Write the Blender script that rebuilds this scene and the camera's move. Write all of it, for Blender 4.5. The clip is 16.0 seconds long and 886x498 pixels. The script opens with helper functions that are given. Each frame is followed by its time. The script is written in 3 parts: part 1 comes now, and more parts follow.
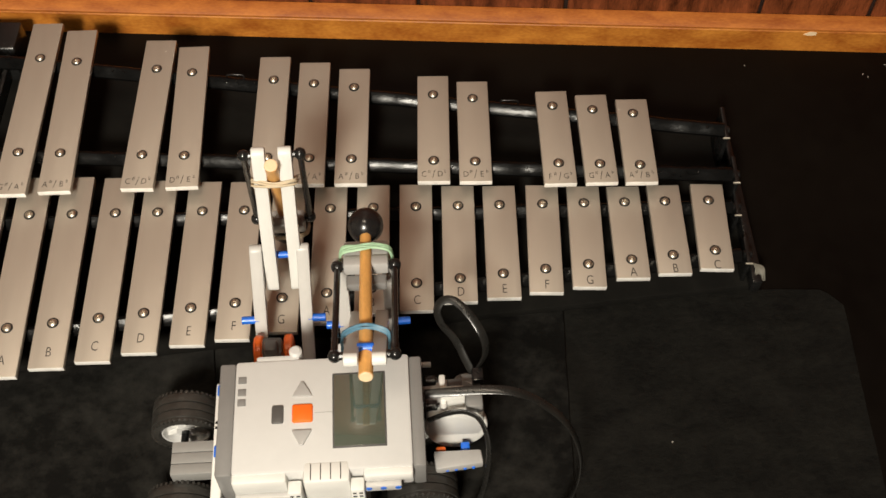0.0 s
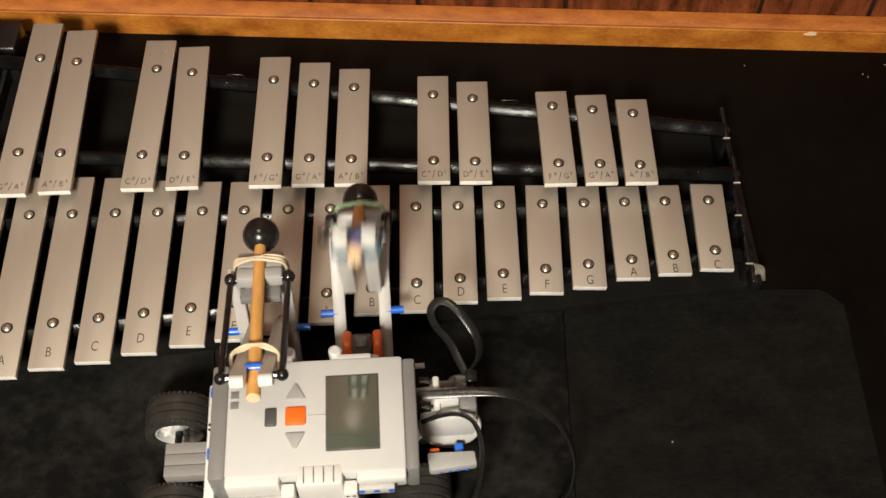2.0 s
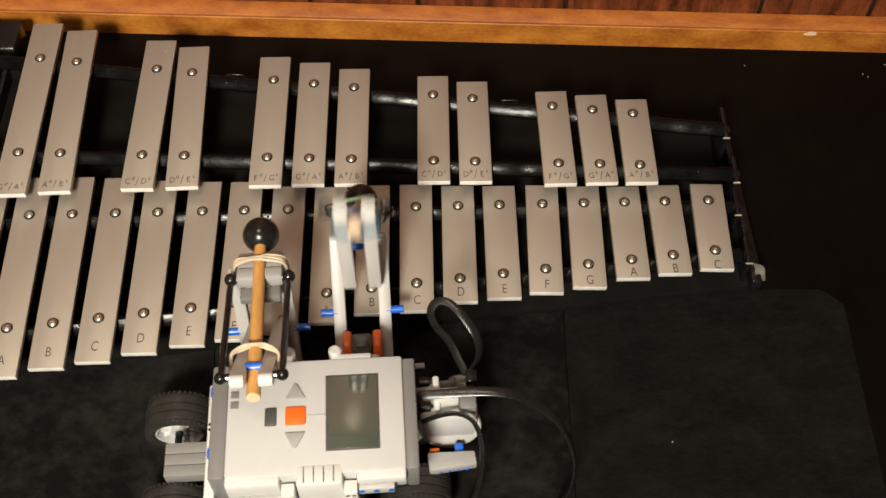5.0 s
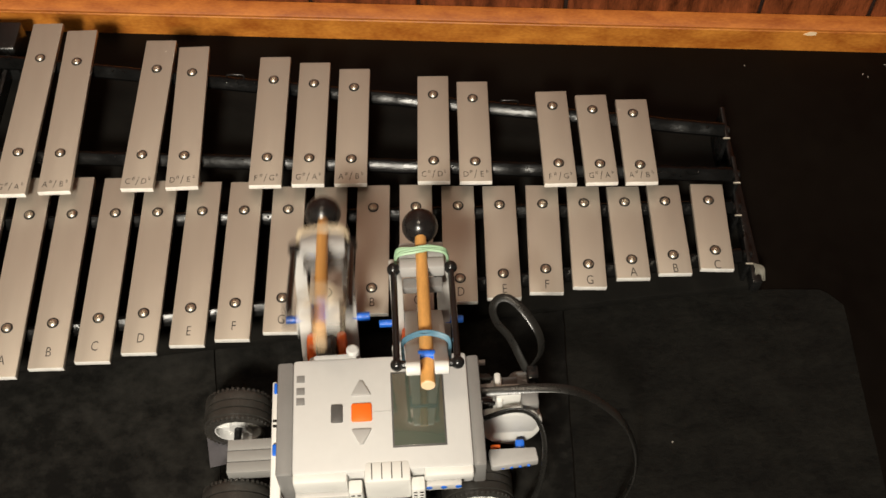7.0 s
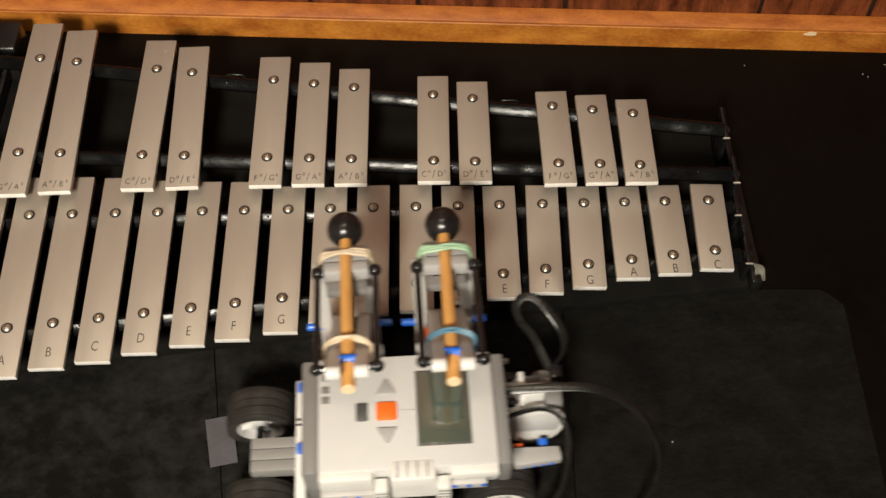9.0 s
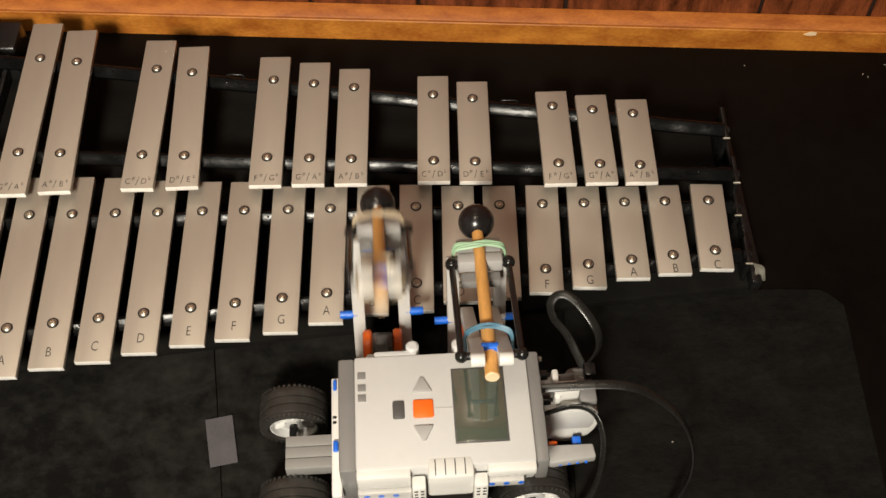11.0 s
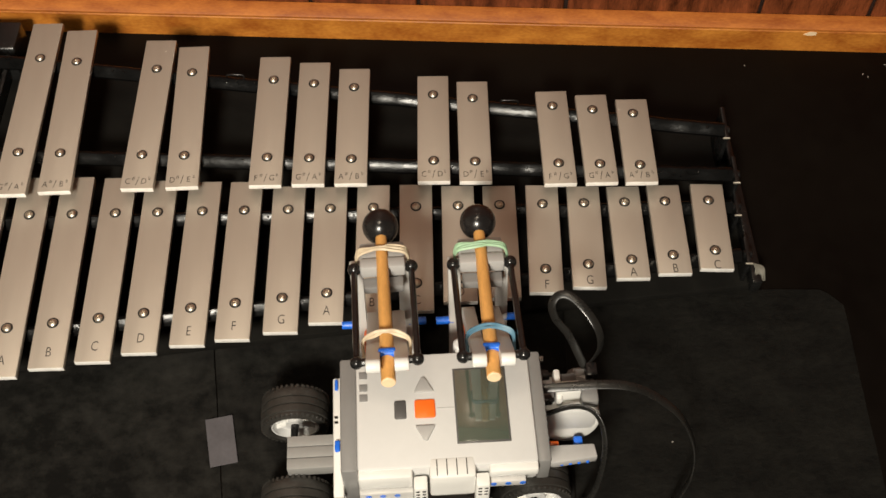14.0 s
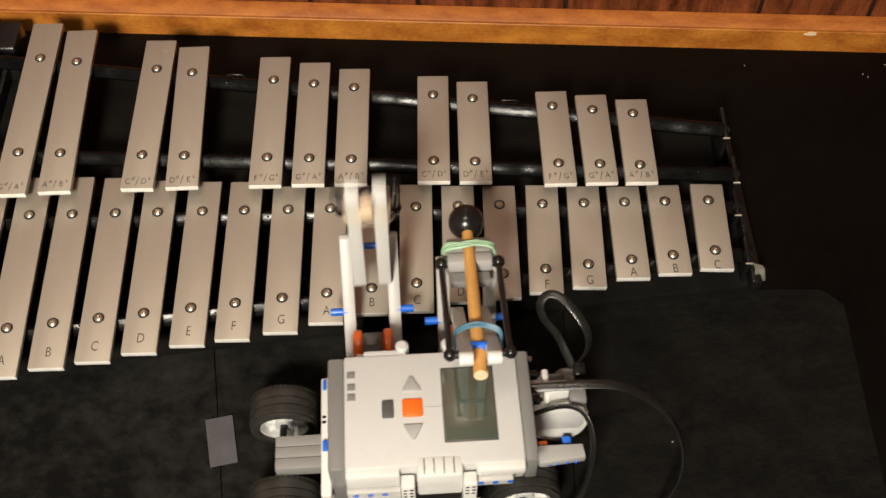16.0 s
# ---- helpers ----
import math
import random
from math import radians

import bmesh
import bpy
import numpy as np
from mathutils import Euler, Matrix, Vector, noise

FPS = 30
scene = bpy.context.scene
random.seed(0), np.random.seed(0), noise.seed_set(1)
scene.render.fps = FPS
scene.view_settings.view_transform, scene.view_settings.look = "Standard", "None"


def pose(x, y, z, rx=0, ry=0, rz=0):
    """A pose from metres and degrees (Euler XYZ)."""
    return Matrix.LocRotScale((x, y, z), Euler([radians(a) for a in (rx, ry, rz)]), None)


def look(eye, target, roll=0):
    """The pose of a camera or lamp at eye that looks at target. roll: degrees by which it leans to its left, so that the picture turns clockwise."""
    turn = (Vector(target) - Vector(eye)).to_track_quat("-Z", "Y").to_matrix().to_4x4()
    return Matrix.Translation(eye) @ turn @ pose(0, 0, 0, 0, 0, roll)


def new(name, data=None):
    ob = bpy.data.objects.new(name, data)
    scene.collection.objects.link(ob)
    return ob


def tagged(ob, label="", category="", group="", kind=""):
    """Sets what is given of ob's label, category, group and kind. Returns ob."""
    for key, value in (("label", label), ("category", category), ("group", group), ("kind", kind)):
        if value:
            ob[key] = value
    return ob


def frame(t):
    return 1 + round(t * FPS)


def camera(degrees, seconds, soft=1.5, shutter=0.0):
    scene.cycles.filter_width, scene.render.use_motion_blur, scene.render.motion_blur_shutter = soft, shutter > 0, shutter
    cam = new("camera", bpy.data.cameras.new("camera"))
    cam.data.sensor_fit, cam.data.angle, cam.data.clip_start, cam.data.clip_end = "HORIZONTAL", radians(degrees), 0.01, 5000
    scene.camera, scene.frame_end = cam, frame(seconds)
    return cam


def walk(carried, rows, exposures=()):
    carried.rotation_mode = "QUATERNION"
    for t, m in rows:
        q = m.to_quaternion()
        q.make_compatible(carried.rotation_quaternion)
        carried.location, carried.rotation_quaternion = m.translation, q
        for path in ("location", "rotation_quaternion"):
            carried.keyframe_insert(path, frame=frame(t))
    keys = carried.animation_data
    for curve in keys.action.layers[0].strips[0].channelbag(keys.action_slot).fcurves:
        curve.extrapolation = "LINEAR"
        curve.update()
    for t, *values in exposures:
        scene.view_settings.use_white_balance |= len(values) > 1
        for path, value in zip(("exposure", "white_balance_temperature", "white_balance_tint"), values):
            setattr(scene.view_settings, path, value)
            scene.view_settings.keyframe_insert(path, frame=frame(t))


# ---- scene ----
SECONDS = 16.0
cam = camera(42.8, SECONDS, soft=1.55, shutter=0.7)
EYE = pose(0, 0, 0.677, 33.5, 0, 0)
walk(cam, [(0.0, EYE), (SECONDS, EYE)])

# ---- light ----
world = bpy.data.worlds.new("world")
scene.world = world
world.use_nodes = True
world.node_tree.nodes["Background"].inputs[0].default_value = (1.0, 0.72, 0.45, 1)
world.node_tree.nodes["Background"].inputs[1].default_value = 0.05


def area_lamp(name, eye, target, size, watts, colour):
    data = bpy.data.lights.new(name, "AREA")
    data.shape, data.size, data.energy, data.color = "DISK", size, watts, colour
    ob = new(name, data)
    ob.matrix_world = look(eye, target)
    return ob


# Unseen key light, placed back along the cast shadows; its fixture is unknown.
area_lamp("key_lamp", (-0.25, -0.80, 1.18), (-0.66, 0.42, 0), 0.30, 40.5, (1.0, 0.925, 0.785))
# Added fill with no known source, set overhead to brighten shaded faces.
area_lamp("fill_lamp", (-0.25, 0.05, 2.35), (-0.2, 0.3, 0), 0.5, 10.0, (1.0, 0.84, 0.64))
scene.view_settings.exposure = 0.0


# ---- materials ----
def material(name, colour, rough=0.5, metal=0.0, vary=0.12, scale=60.0, bump=0.05, stretch=(1, 1, 1), second=None, coat=0.0, spec=0.5):
    m = bpy.data.materials.new(name)
    m.use_nodes = True
    t = m.node_tree
    p = t.nodes["Principled BSDF"]
    p.inputs["Metallic"].default_value = metal
    p.inputs["Coat Weight"].default_value = coat
    p.inputs["Specular IOR Level"].default_value = spec
    co = t.nodes.new("ShaderNodeTexCoord")
    mp = t.nodes.new("ShaderNodeMapping")
    mp.inputs["Scale"].default_value = stretch
    t.links.new(co.outputs["Object"], mp.inputs["Vector"])
    fine = t.nodes.new("ShaderNodeTexNoise")
    fine.inputs["Scale"].default_value, fine.inputs["Detail"].default_value = scale * 8, 3
    wide = t.nodes.new("ShaderNodeTexNoise")
    wide.inputs["Scale"].default_value, wide.inputs["Detail"].default_value = scale, 4
    for n in (fine, wide):
        t.links.new(mp.outputs[0], n.inputs["Vector"])
    both = t.nodes.new("ShaderNodeMath")
    both.operation = "MULTIPLY_ADD"
    t.links.new(fine.outputs["Fac"], both.inputs[0])
    both.inputs[1].default_value = 0.4
    t.links.new(wide.outputs["Fac"], both.inputs[2])
    ramp = t.nodes.new("ShaderNodeValToRGB")
    a = [c * (1 - vary) for c in colour]
    b = list(second) if second else [min(1, c * (1 + vary)) for c in colour]
    ramp.color_ramp.elements[0].color, ramp.color_ramp.elements[1].color = (*a, 1), (*b, 1)
    ramp.color_ramp.elements[0].position, ramp.color_ramp.elements[1].position = 0.45, 0.95
    t.links.new(both.outputs[0], ramp.inputs[0])
    t.links.new(ramp.outputs[0], p.inputs["Base Color"])
    r = t.nodes.new("ShaderNodeMapRange")
    r.inputs["From Min"].default_value, r.inputs["From Max"].default_value = 0.4, 1.0
    r.inputs["To Min"].default_value, r.inputs["To Max"].default_value = max(0, rough - 0.07), min(1, rough + 0.07)
    t.links.new(both.outputs[0], r.inputs["Value"])
    t.links.new(r.outputs[0], p.inputs["Roughness"])
    if bump:
        bp = t.nodes.new("ShaderNodeBump")
        bp.inputs["Strength"].default_value, bp.inputs["Distance"].default_value = bump, 0.001
        t.links.new(both.outputs[0], bp.inputs["Height"])
        t.links.new(bp.outputs[0], p.inputs["Normal"])
    return m


ALUMINIUM = material("brushed_aluminium", (0.525, 0.466, 0.396), 0.46, 0.54, 0.025, 14, 0.03, (14, 0.6, 6))
# For the bars' end faces, paler and rougher than their tops.
CUT = material("pale_end_aluminium", (0.90, 0.88, 0.84), 0.55, 0.25, 0.1, 150, 0.1)
STEEL = material("screw_steel", (0.70, 0.64, 0.54), 0.42, 1.0, 0.1, 200, 0.05)
RUBBER = material("black_rubber_grommet", (0.012, 0.011, 0.011), 0.5, 0, 0.2, 200, 0.1)
INK = material("engraved_ink", (0.03, 0.026, 0.023), 0.7, 0, 0.2, 300, 0)
TUBE = material("black_wrapped_tube", (0.005, 0.005, 0.005), 0.20, 0, 0.3, 70, 0.22, (0.6, 1, 1), None, 0, 0.14)
LUMP = material("glossy_black_lump", (0.006, 0.006, 0.006), 0.10, 0, 0.2, 90, 0.05, (1, 1, 1), None, 0, 0.6)
FRAME = material("black_painted_frame", (0.008, 0.008, 0.008), 0.24, 0, 0.25, 60, 0.3)
BASE = material("flat_black_base", (0.0075, 0.007, 0.006), 0.9, 0, 0.3, 30, 0.2, (1, 1, 1), None, 0, 0.1)
TABLE = material("dark_brown_surface", (0.0029, 0.0020, 0.0013), 0.55, 0, 0.35, 9, 0.05, (1, 1, 1), None, 0, 0.12)
CLOTH = material("black_felt", (0.0046, 0.0043, 0.0037), 0.95, 0, 0.3, 9, 1.0, (1, 1.15, 1), (0.024, 0.0228, 0.020), 0, 0.12)


def dust(m, low, high):
    """Narrows the pale end of a material to patches."""
    for n in m.node_tree.nodes:
        if n.type == "VALTORGB":
            n.color_ramp.elements[0].position, n.color_ramp.elements[1].position = low, high
        if n.type == "TEX_NOISE":
            n.inputs["Detail"].default_value, n.inputs["Roughness"].default_value = 9, 0.72


dust(CLOTH, 0.62, 1.04)
PAPER = material("black_paper", (0.0024, 0.0022, 0.0018), 0.85, 0, 0.4, 26, 1.0, (1, 1.6, 1), (0.0108, 0.0102, 0.0084), 0, 0.13)
dust(PAPER, 0.50, 1.0)
TAPE = material("grey_tape", (0.072, 0.068, 0.075), 0.6, 0, 0.2, 50, 0.2)
BAREWOOD = material("bare_pine", (0.80, 0.61, 0.39), 0.7, 0, 0.12, 120, 0.1)
TALLGREY = material("light_stone_plastic", (0.50, 0.485, 0.465), 0.36, 0, 0.04, 40, 0.02)
LINT = material("pale_lint", (0.42, 0.39, 0.35), 0.8, 0, 0.1, 100, 0)
WHITE = material("white_plastic", (0.70, 0.69, 0.66), 0.34, 0, 0.03, 30, 0.02)
SHELL = material("pale_grey_shell", (0.56, 0.555, 0.545), 0.42, 0, 0.03, 25, 0.03)
LIGHTGREY = material("light_grey_plastic", (0.38, 0.37, 0.36), 0.36, 0, 0.05, 40, 0.02)
MIDGREY = material("mid_grey_plastic", (0.20, 0.195, 0.19), 0.36, 0, 0.05, 40, 0.02)
BLOCKGREY = material("block_grey_plastic", (0.25, 0.245, 0.235), 0.4, 0, 0.05, 40, 0.02)
DARKGREY = material("dark_grey_plastic", (0.085, 0.082, 0.080), 0.36, 0, 0.08, 40, 0.02)
BLACK = material("black_plastic", (0.010, 0.010, 0.010), 0.22, 0, 0.1, 50, 0.02)
BALL = material("black_mallet_rubber", (0.011, 0.010, 0.010), 0.24, 0, 0.1, 50, 0.05)
TYRE = material("tyre_rubber", (0.030, 0.028, 0.025), 0.36, 0, 0.25, 90, 0.15)
CABLE = material("cable_sheath", (0.012, 0.0115, 0.0105), 0.28, 0, 0.2, 60, 0.05, (1, 1, 1), None, 0, 0.42)
BLUE = material("blue_plastic", (0.016, 0.135, 0.66), 0.28, 0, 0.05, 50, 0.01)
ORANGE = material("orange_plastic", (0.88, 0.15, 0.015), 0.35, 0, 0.04, 60, 0.01)
STICK = material("birch_stick", (0.66, 0.34, 0.10), 0.42, 0, 0.18, 60, 0.1, (4, 0.35, 4))
STICKEND = material("raw_stick_end", (0.80, 0.58, 0.36), 0.7, 0, 0.08, 200, 0.1)
TAN_BAND = material("tan_elastic", (0.57, 0.47, 0.33), 0.5, 0, 0.08, 200, 0.05)
GREEN_BAND = material("green_elastic", (0.32, 0.50, 0.32), 0.5, 0, 0.1, 200, 0.05)
TEAL_BAND = material("teal_elastic", (0.075, 0.18, 0.26), 0.5, 0, 0.1, 200, 0.05)
SCREEN = material("lcd_screen", (0.080, 0.098, 0.076), 0.05, 0, 0.1, 25, 0, (1, 1, 1), None, 1.0, 1.0)
SPONGE = material("grey_tape_bits", (0.20, 0.19, 0.16), 0.6, 0, 0.1, 60, 0.1)
SCREEN.node_tree.nodes["Principled BSDF"].inputs["IOR"].default_value = 1.9
HONEY = material("honey_varnished_wood", (0.41, 0.105, 0.0125), 0.50, 0, 0.28, 20, 0.10, (1.5, 5, 3), (0.61, 0.235, 0.034), 0, 0.35)
# Darker honey for the cap strip: its other angle to the light, in colour.
SHADED_HONEY = material("shaded_honey_wood", (0.36, 0.092, 0.015), 0.55, 0, 0.22, 24, 0.10, (1.5, 5, 3), (0.50, 0.165, 0.029), 0, 0.30)
PANEL = material("red_brown_panelling", (0.075, 0.017, 0.0055), 0.42, 0, 0.5, 22, 0.12, (6, 6, 1.2), (0.24, 0.062, 0.020), 0.05, 0.4)
GROOVE = material("panel_groove", (0.018, 0.008, 0.005), 0.6, 0, 0.2, 40, 0.1)
PLASTER = material("cream_plaster", (0.62, 0.54, 0.44), 0.85, 0, 0.05, 4, 0.1)


# ---- mesh helpers ----
def finish(name, bm, mat, smooth=True):
    bmesh.ops.recalc_face_normals(bm, faces=bm.faces)
    me = bpy.data.meshes.new(name)
    bm.to_mesh(me)
    bm.free()
    me.materials.append(mat)
    if smooth:
        me.shade_smooth()
        me.set_sharp_from_angle(angle=radians(35))
    return me


def part(name, bm, mat, parent=None, label="", smooth=True):
    ob = new(name, finish(name, bm, mat, smooth))
    if parent:
        ob.parent = parent
    if label:
        tagged(ob, label)
    return ob


def share(name, ob, parent, m, label=""):
    """One more object on ob's mesh."""
    other = new(name, ob.data)
    other.parent = parent
    other.matrix_local = m
    if label:
        tagged(other, label)
    return other


def box(bm, x0, x1, y0, y1, z0, z1, bevel=0.0, seg=2, m=None):
    tmp = bmesh.new()
    bmesh.ops.create_cube(tmp, size=1)
    for v in tmp.verts:
        v.co = Vector((x0 + (v.co.x + 0.5) * (x1 - x0), y0 + (v.co.y + 0.5) * (y1 - y0), z0 + (v.co.z + 0.5) * (z1 - z0)))
    if bevel:
        bmesh.ops.bevel(tmp, geom=tmp.edges[:], offset=bevel, segments=seg, affect="EDGES", profile=0.5)
    merge(bm, tmp, m)


def merge(bm, tmp, m=None):
    if m is not None:
        tmp.transform(m)
    me = bpy.data.meshes.new("tmp")
    tmp.to_mesh(me)
    tmp.free()
    bm.from_mesh(me)
    bpy.data.meshes.remove(me)


def along(p0, p1):
    p0, p1 = Vector(p0), Vector(p1)
    return Matrix.Translation(p0) @ (p1 - p0).to_track_quat("Z", "Y").to_matrix().to_4x4(), (p1 - p0).length


def lathe(bm, profile, seg=24, m=None):
    """Profile of (radius, height) turned about z."""
    tmp = bmesh.new()
    rings = []
    for r, z in profile:
        if r < 1e-6:
            rings.append([tmp.verts.new((0, 0, z))])
        else:
            rings.append([tmp.verts.new((r * math.cos(2 * math.pi * k / seg), r * math.sin(2 * math.pi * k / seg), z)) for k in range(seg)])
    for a, b in zip(rings, rings[1:]):
        for k in range(seg):
            k2 = (k + 1) % seg
            if len(a) == 1 and len(b) > 1:
                tmp.faces.new((a[0], b[k], b[k2]))
            elif len(b) == 1 and len(a) > 1:
                tmp.faces.new((a[k], a[k2], b[0]))
            elif len(a) > 1:
                tmp.faces.new((a[k], a[k2], b[k2], b[k]))
    merge(bm, tmp, m)


def rod(bm, p0, p1, r, seg=16, r1=None, edge=0.0):
    m, length = along(p0, p1)
    r1 = r if r1 is None else r1
    e = edge or r * 0.12
    lathe(bm, [(0, 0), (r - e, 0), (r, e), (r1, length - e), (r1 - e, length), (0, length)], seg, m)


def ball(bm, c, r, seg=20):
    tmp = bmesh.new()
    bmesh.ops.create_uvsphere(tmp, u_segments=seg, v_segments=seg // 2 + 2, radius=r)
    merge(bm, tmp, Matrix.Translation(c))


def sweep(bm, pts, w, h, n=8, closed=False, twist=None, roll=0.0):
    """A rounded strip w by h along a smooth line through pts."""
    P = [Vector(p) for p in pts]
    line, k = [], len(P)
    for i in range(k if closed else k - 1):
        a, b = P[i], P[(i + 1) % k]
        p0 = P[i - 1] if (closed or i) else a
        p3 = P[(i + 2) % k] if (closed or i + 2 < k) else b
        for j in range(n):
            u = j / n
            line.append(0.5 * (2 * a + (b - p0) * u + (2 * p0 - 5 * a + 4 * b - p3) * u * u + (3 * a - p0 - 3 * b + p3) * u ** 3))
    if not closed:
        line.append(P[-1])
    tmp, rings, side = bmesh.new(), [], None
    for i, p in enumerate(line):
        q0, q1 = (line[i - 1] if (i or closed) else p), (line[(i + 1) % len(line)] if (closed or i + 1 < len(line)) else p)
        d = (q1 - q0).normalized()
        if side is None:
            side = Vector(twist) if twist else d.orthogonal()
        side = (side - d * side.dot(d)).normalized()
        other = d.cross(side)
        a = radians(roll) * i / len(line)
        side_i, other_i = side * math.cos(a) + other * math.sin(a), other * math.cos(a) - side * math.sin(a)
        rings.append([tmp.verts.new(p + side_i * (w / 2 * math.copysign(abs(math.cos(a)) ** 0.6, math.cos(a))) + other_i * (h / 2 * math.copysign(abs(math.sin(a)) ** 0.6, math.sin(a)))) for a in [2 * math.pi * (s + 0.5) / 10 for s in range(10)]])
    for i in range(len(rings) - (0 if closed else 1)):
        a, b = rings[i], rings[(i + 1) % len(rings)]
        for s in range(10):
            tmp.faces.new((a[s], a[(s + 1) % 10], b[(s + 1) % 10], b[s]))
    if not closed:
        tmp.faces.new(rings[0][::-1])
        tmp.faces.new(rings[-1])
    merge(bm, tmp)


def prism(bm, outline, z0, z1, bevel=0.0, m=None):
    """A flat outline raised from z0 to z1."""
    tmp = bmesh.new()
    f = tmp.faces.new([tmp.verts.new((x, y, z0)) for x, y in outline])
    top = bmesh.ops.extrude_face_region(tmp, geom=[f])
    for v in top["geom"]:
        if isinstance(v, bmesh.types.BMVert):
            v.co.z = z1
    if bevel:
        bmesh.ops.recalc_face_normals(tmp, faces=tmp.faces)
        bmesh.ops.bevel(tmp, geom=tmp.edges[:], offset=bevel, segments=2, affect="EDGES", profile=0.5)
    merge(bm, tmp, m)


def stadium(length, width, n=8):
    r = width / 2
    pts = [(length / 2 - r + r * math.sin(math.pi * k / n), -r * math.cos(math.pi * k / n)) for k in range(n + 1)]
    return pts + [(-x, -y) for x, y in pts]


def liftarm(bm, p0, p1, x, thick, width=0.0076):
    """A round-ended beam in the plane across x, with round recesses in its sides."""
    a, b = Vector((x, *p0)), Vector((x, *p1))
    d = (b - a).normalized()
    m = Matrix.Translation((a + b) / 2) @ Matrix((d, Vector((1, 0, 0)).cross(d), (1, 0, 0))).transposed().to_4x4()
    prism(bm, stadium((b - a).length + width, width), -thick / 2, thick / 2, 0.0007, m)


def lettering(text, size, mat, parent, m, name="lettering", stretch=1.0):
    cu = bpy.data.curves.new("text", "FONT")
    cu.body, cu.size, cu.align_x, cu.align_y, cu.extrude, cu.resolution_u = text, size, "CENTER", "CENTER", 0.00004, 3
    cu.offset = -0.009 * size
    tmp = new("text", cu)
    bpy.context.view_layer.update()
    me = bpy.data.meshes.new_from_object(tmp.evaluated_get(bpy.context.evaluated_depsgraph_get()))
    bpy.data.objects.remove(tmp)
    bpy.data.curves.remove(cu)
    me.materials.clear()
    me.materials.append(mat)
    ob = new(name, me)
    ob.parent = parent
    ob.matrix_local = m @ Matrix.Diagonal((stretch, 1.0, 1.0, 1.0))
    return ob


# ---- the setting ----
def setting(name, bm, mat, label, category, smooth=False):
    return tagged(part(name, bm, mat, None, label, smooth), label, category, "", "structure")


bm = bmesh.new()
box(bm, -2.2, 2.2, -2.6, 1.2, -0.10, 0.0)
setting("floor", bm, TABLE, "dark brown-black smooth surface under the whole scene", "floor")
bm = bmesh.new()
box(bm, -2.3, 2.3, -2.7, 1.3, 2.4, 2.5)
setting("ceiling", bm, PLASTER, "plain cream plaster ceiling", "ceiling")
for name, b in (("wall_west", (-2.3, -2.2, -2.7, 1.2)), ("wall_east", (2.2, 2.3, -2.7, 1.2)), ("wall_south", (-2.2, 2.2, -2.7, -2.6))):
    bm = bmesh.new()
    box(bm, *b, 0.0, 2.4)
    setting(name, bm, PLASTER, "plain cream plaster wall", "wall")

# panelled wall and its rail, turned a little against the view
BACK = pose(0, 0.6516, 0, 0, 0, -2.0)
bm = bmesh.new()
box(bm, -2.6, 2.6, 0.0165, 0.12, 0, 2.4)
wall = setting("wall_north", bm, GROOVE, "wall clad in red-brown wooden panelling", "wall")
wall.matrix_world = BACK
edges = [0.0978, 0.2524, 0.3394]
widths = (0.155, 0.087, 0.118, 0.087, 0.155, 0.098)
while edges[-1] < 2.3:
    edges.append(edges[-1] + widths[len(edges) % 6])
while edges[0] > -2.3:
    edges.insert(0, edges[0] - widths[len(edges) % 6])
for a, b in zip(edges, edges[1:]):
    bm = bmesh.new()
    box(bm, a + 0.0016, b - 0.0016, 0.0125, 0.0163, 0.0, 2.39, 0.0012, 1)
    part("panel", bm, PANEL, wall)

TURNED = Matrix(((0, 0, 1, 0), (1, 0, 0, 0), (0, 1, 0, 0), (0, 0, 0, 1)))
bm = bmesh.new()
prism(bm, [(0.0, 0.0), (0.0, 0.0208), (0.0006, 0.0214), (0.0124, 0.0214), (0.0124, 0.0)], -2.3, 2.3, 0, TURNED)
rail = setting("baseboard", bm, HONEY, "honey-varnished wooden moulding along the wall's foot", "baseboard")
bm = bmesh.new()
prism(bm, [(0.0007, 0.0219), (0.0007, 0.0232), (0.0018, 0.0243), (0.0095, 0.0280), (0.0118, 0.0284), (0.0124, 0.0278), (0.0124, 0.0219)], -2.3, 2.3, 0, TURNED)
part("cap_strip", bm, SHADED_HONEY, rail, "rounded cap strip of the moulding")
rail.matrix_world = BACK
bm = bmesh.new()
prism(bm, [(0, 0.0010), (0.004, 0), (0.010, 0.0005), (0.0102, 0.0034), (0.005, 0.0040)], -0.0003, 0.0003, 0, pose(0.2880, -0.0002, 0.0176, 90, 0, 0))
part("bare_chip", bm, BAREWOOD, rail, "chipped spot showing pale bare wood")

# black felt sheets under the machine, edge to edge
random.seed(4)


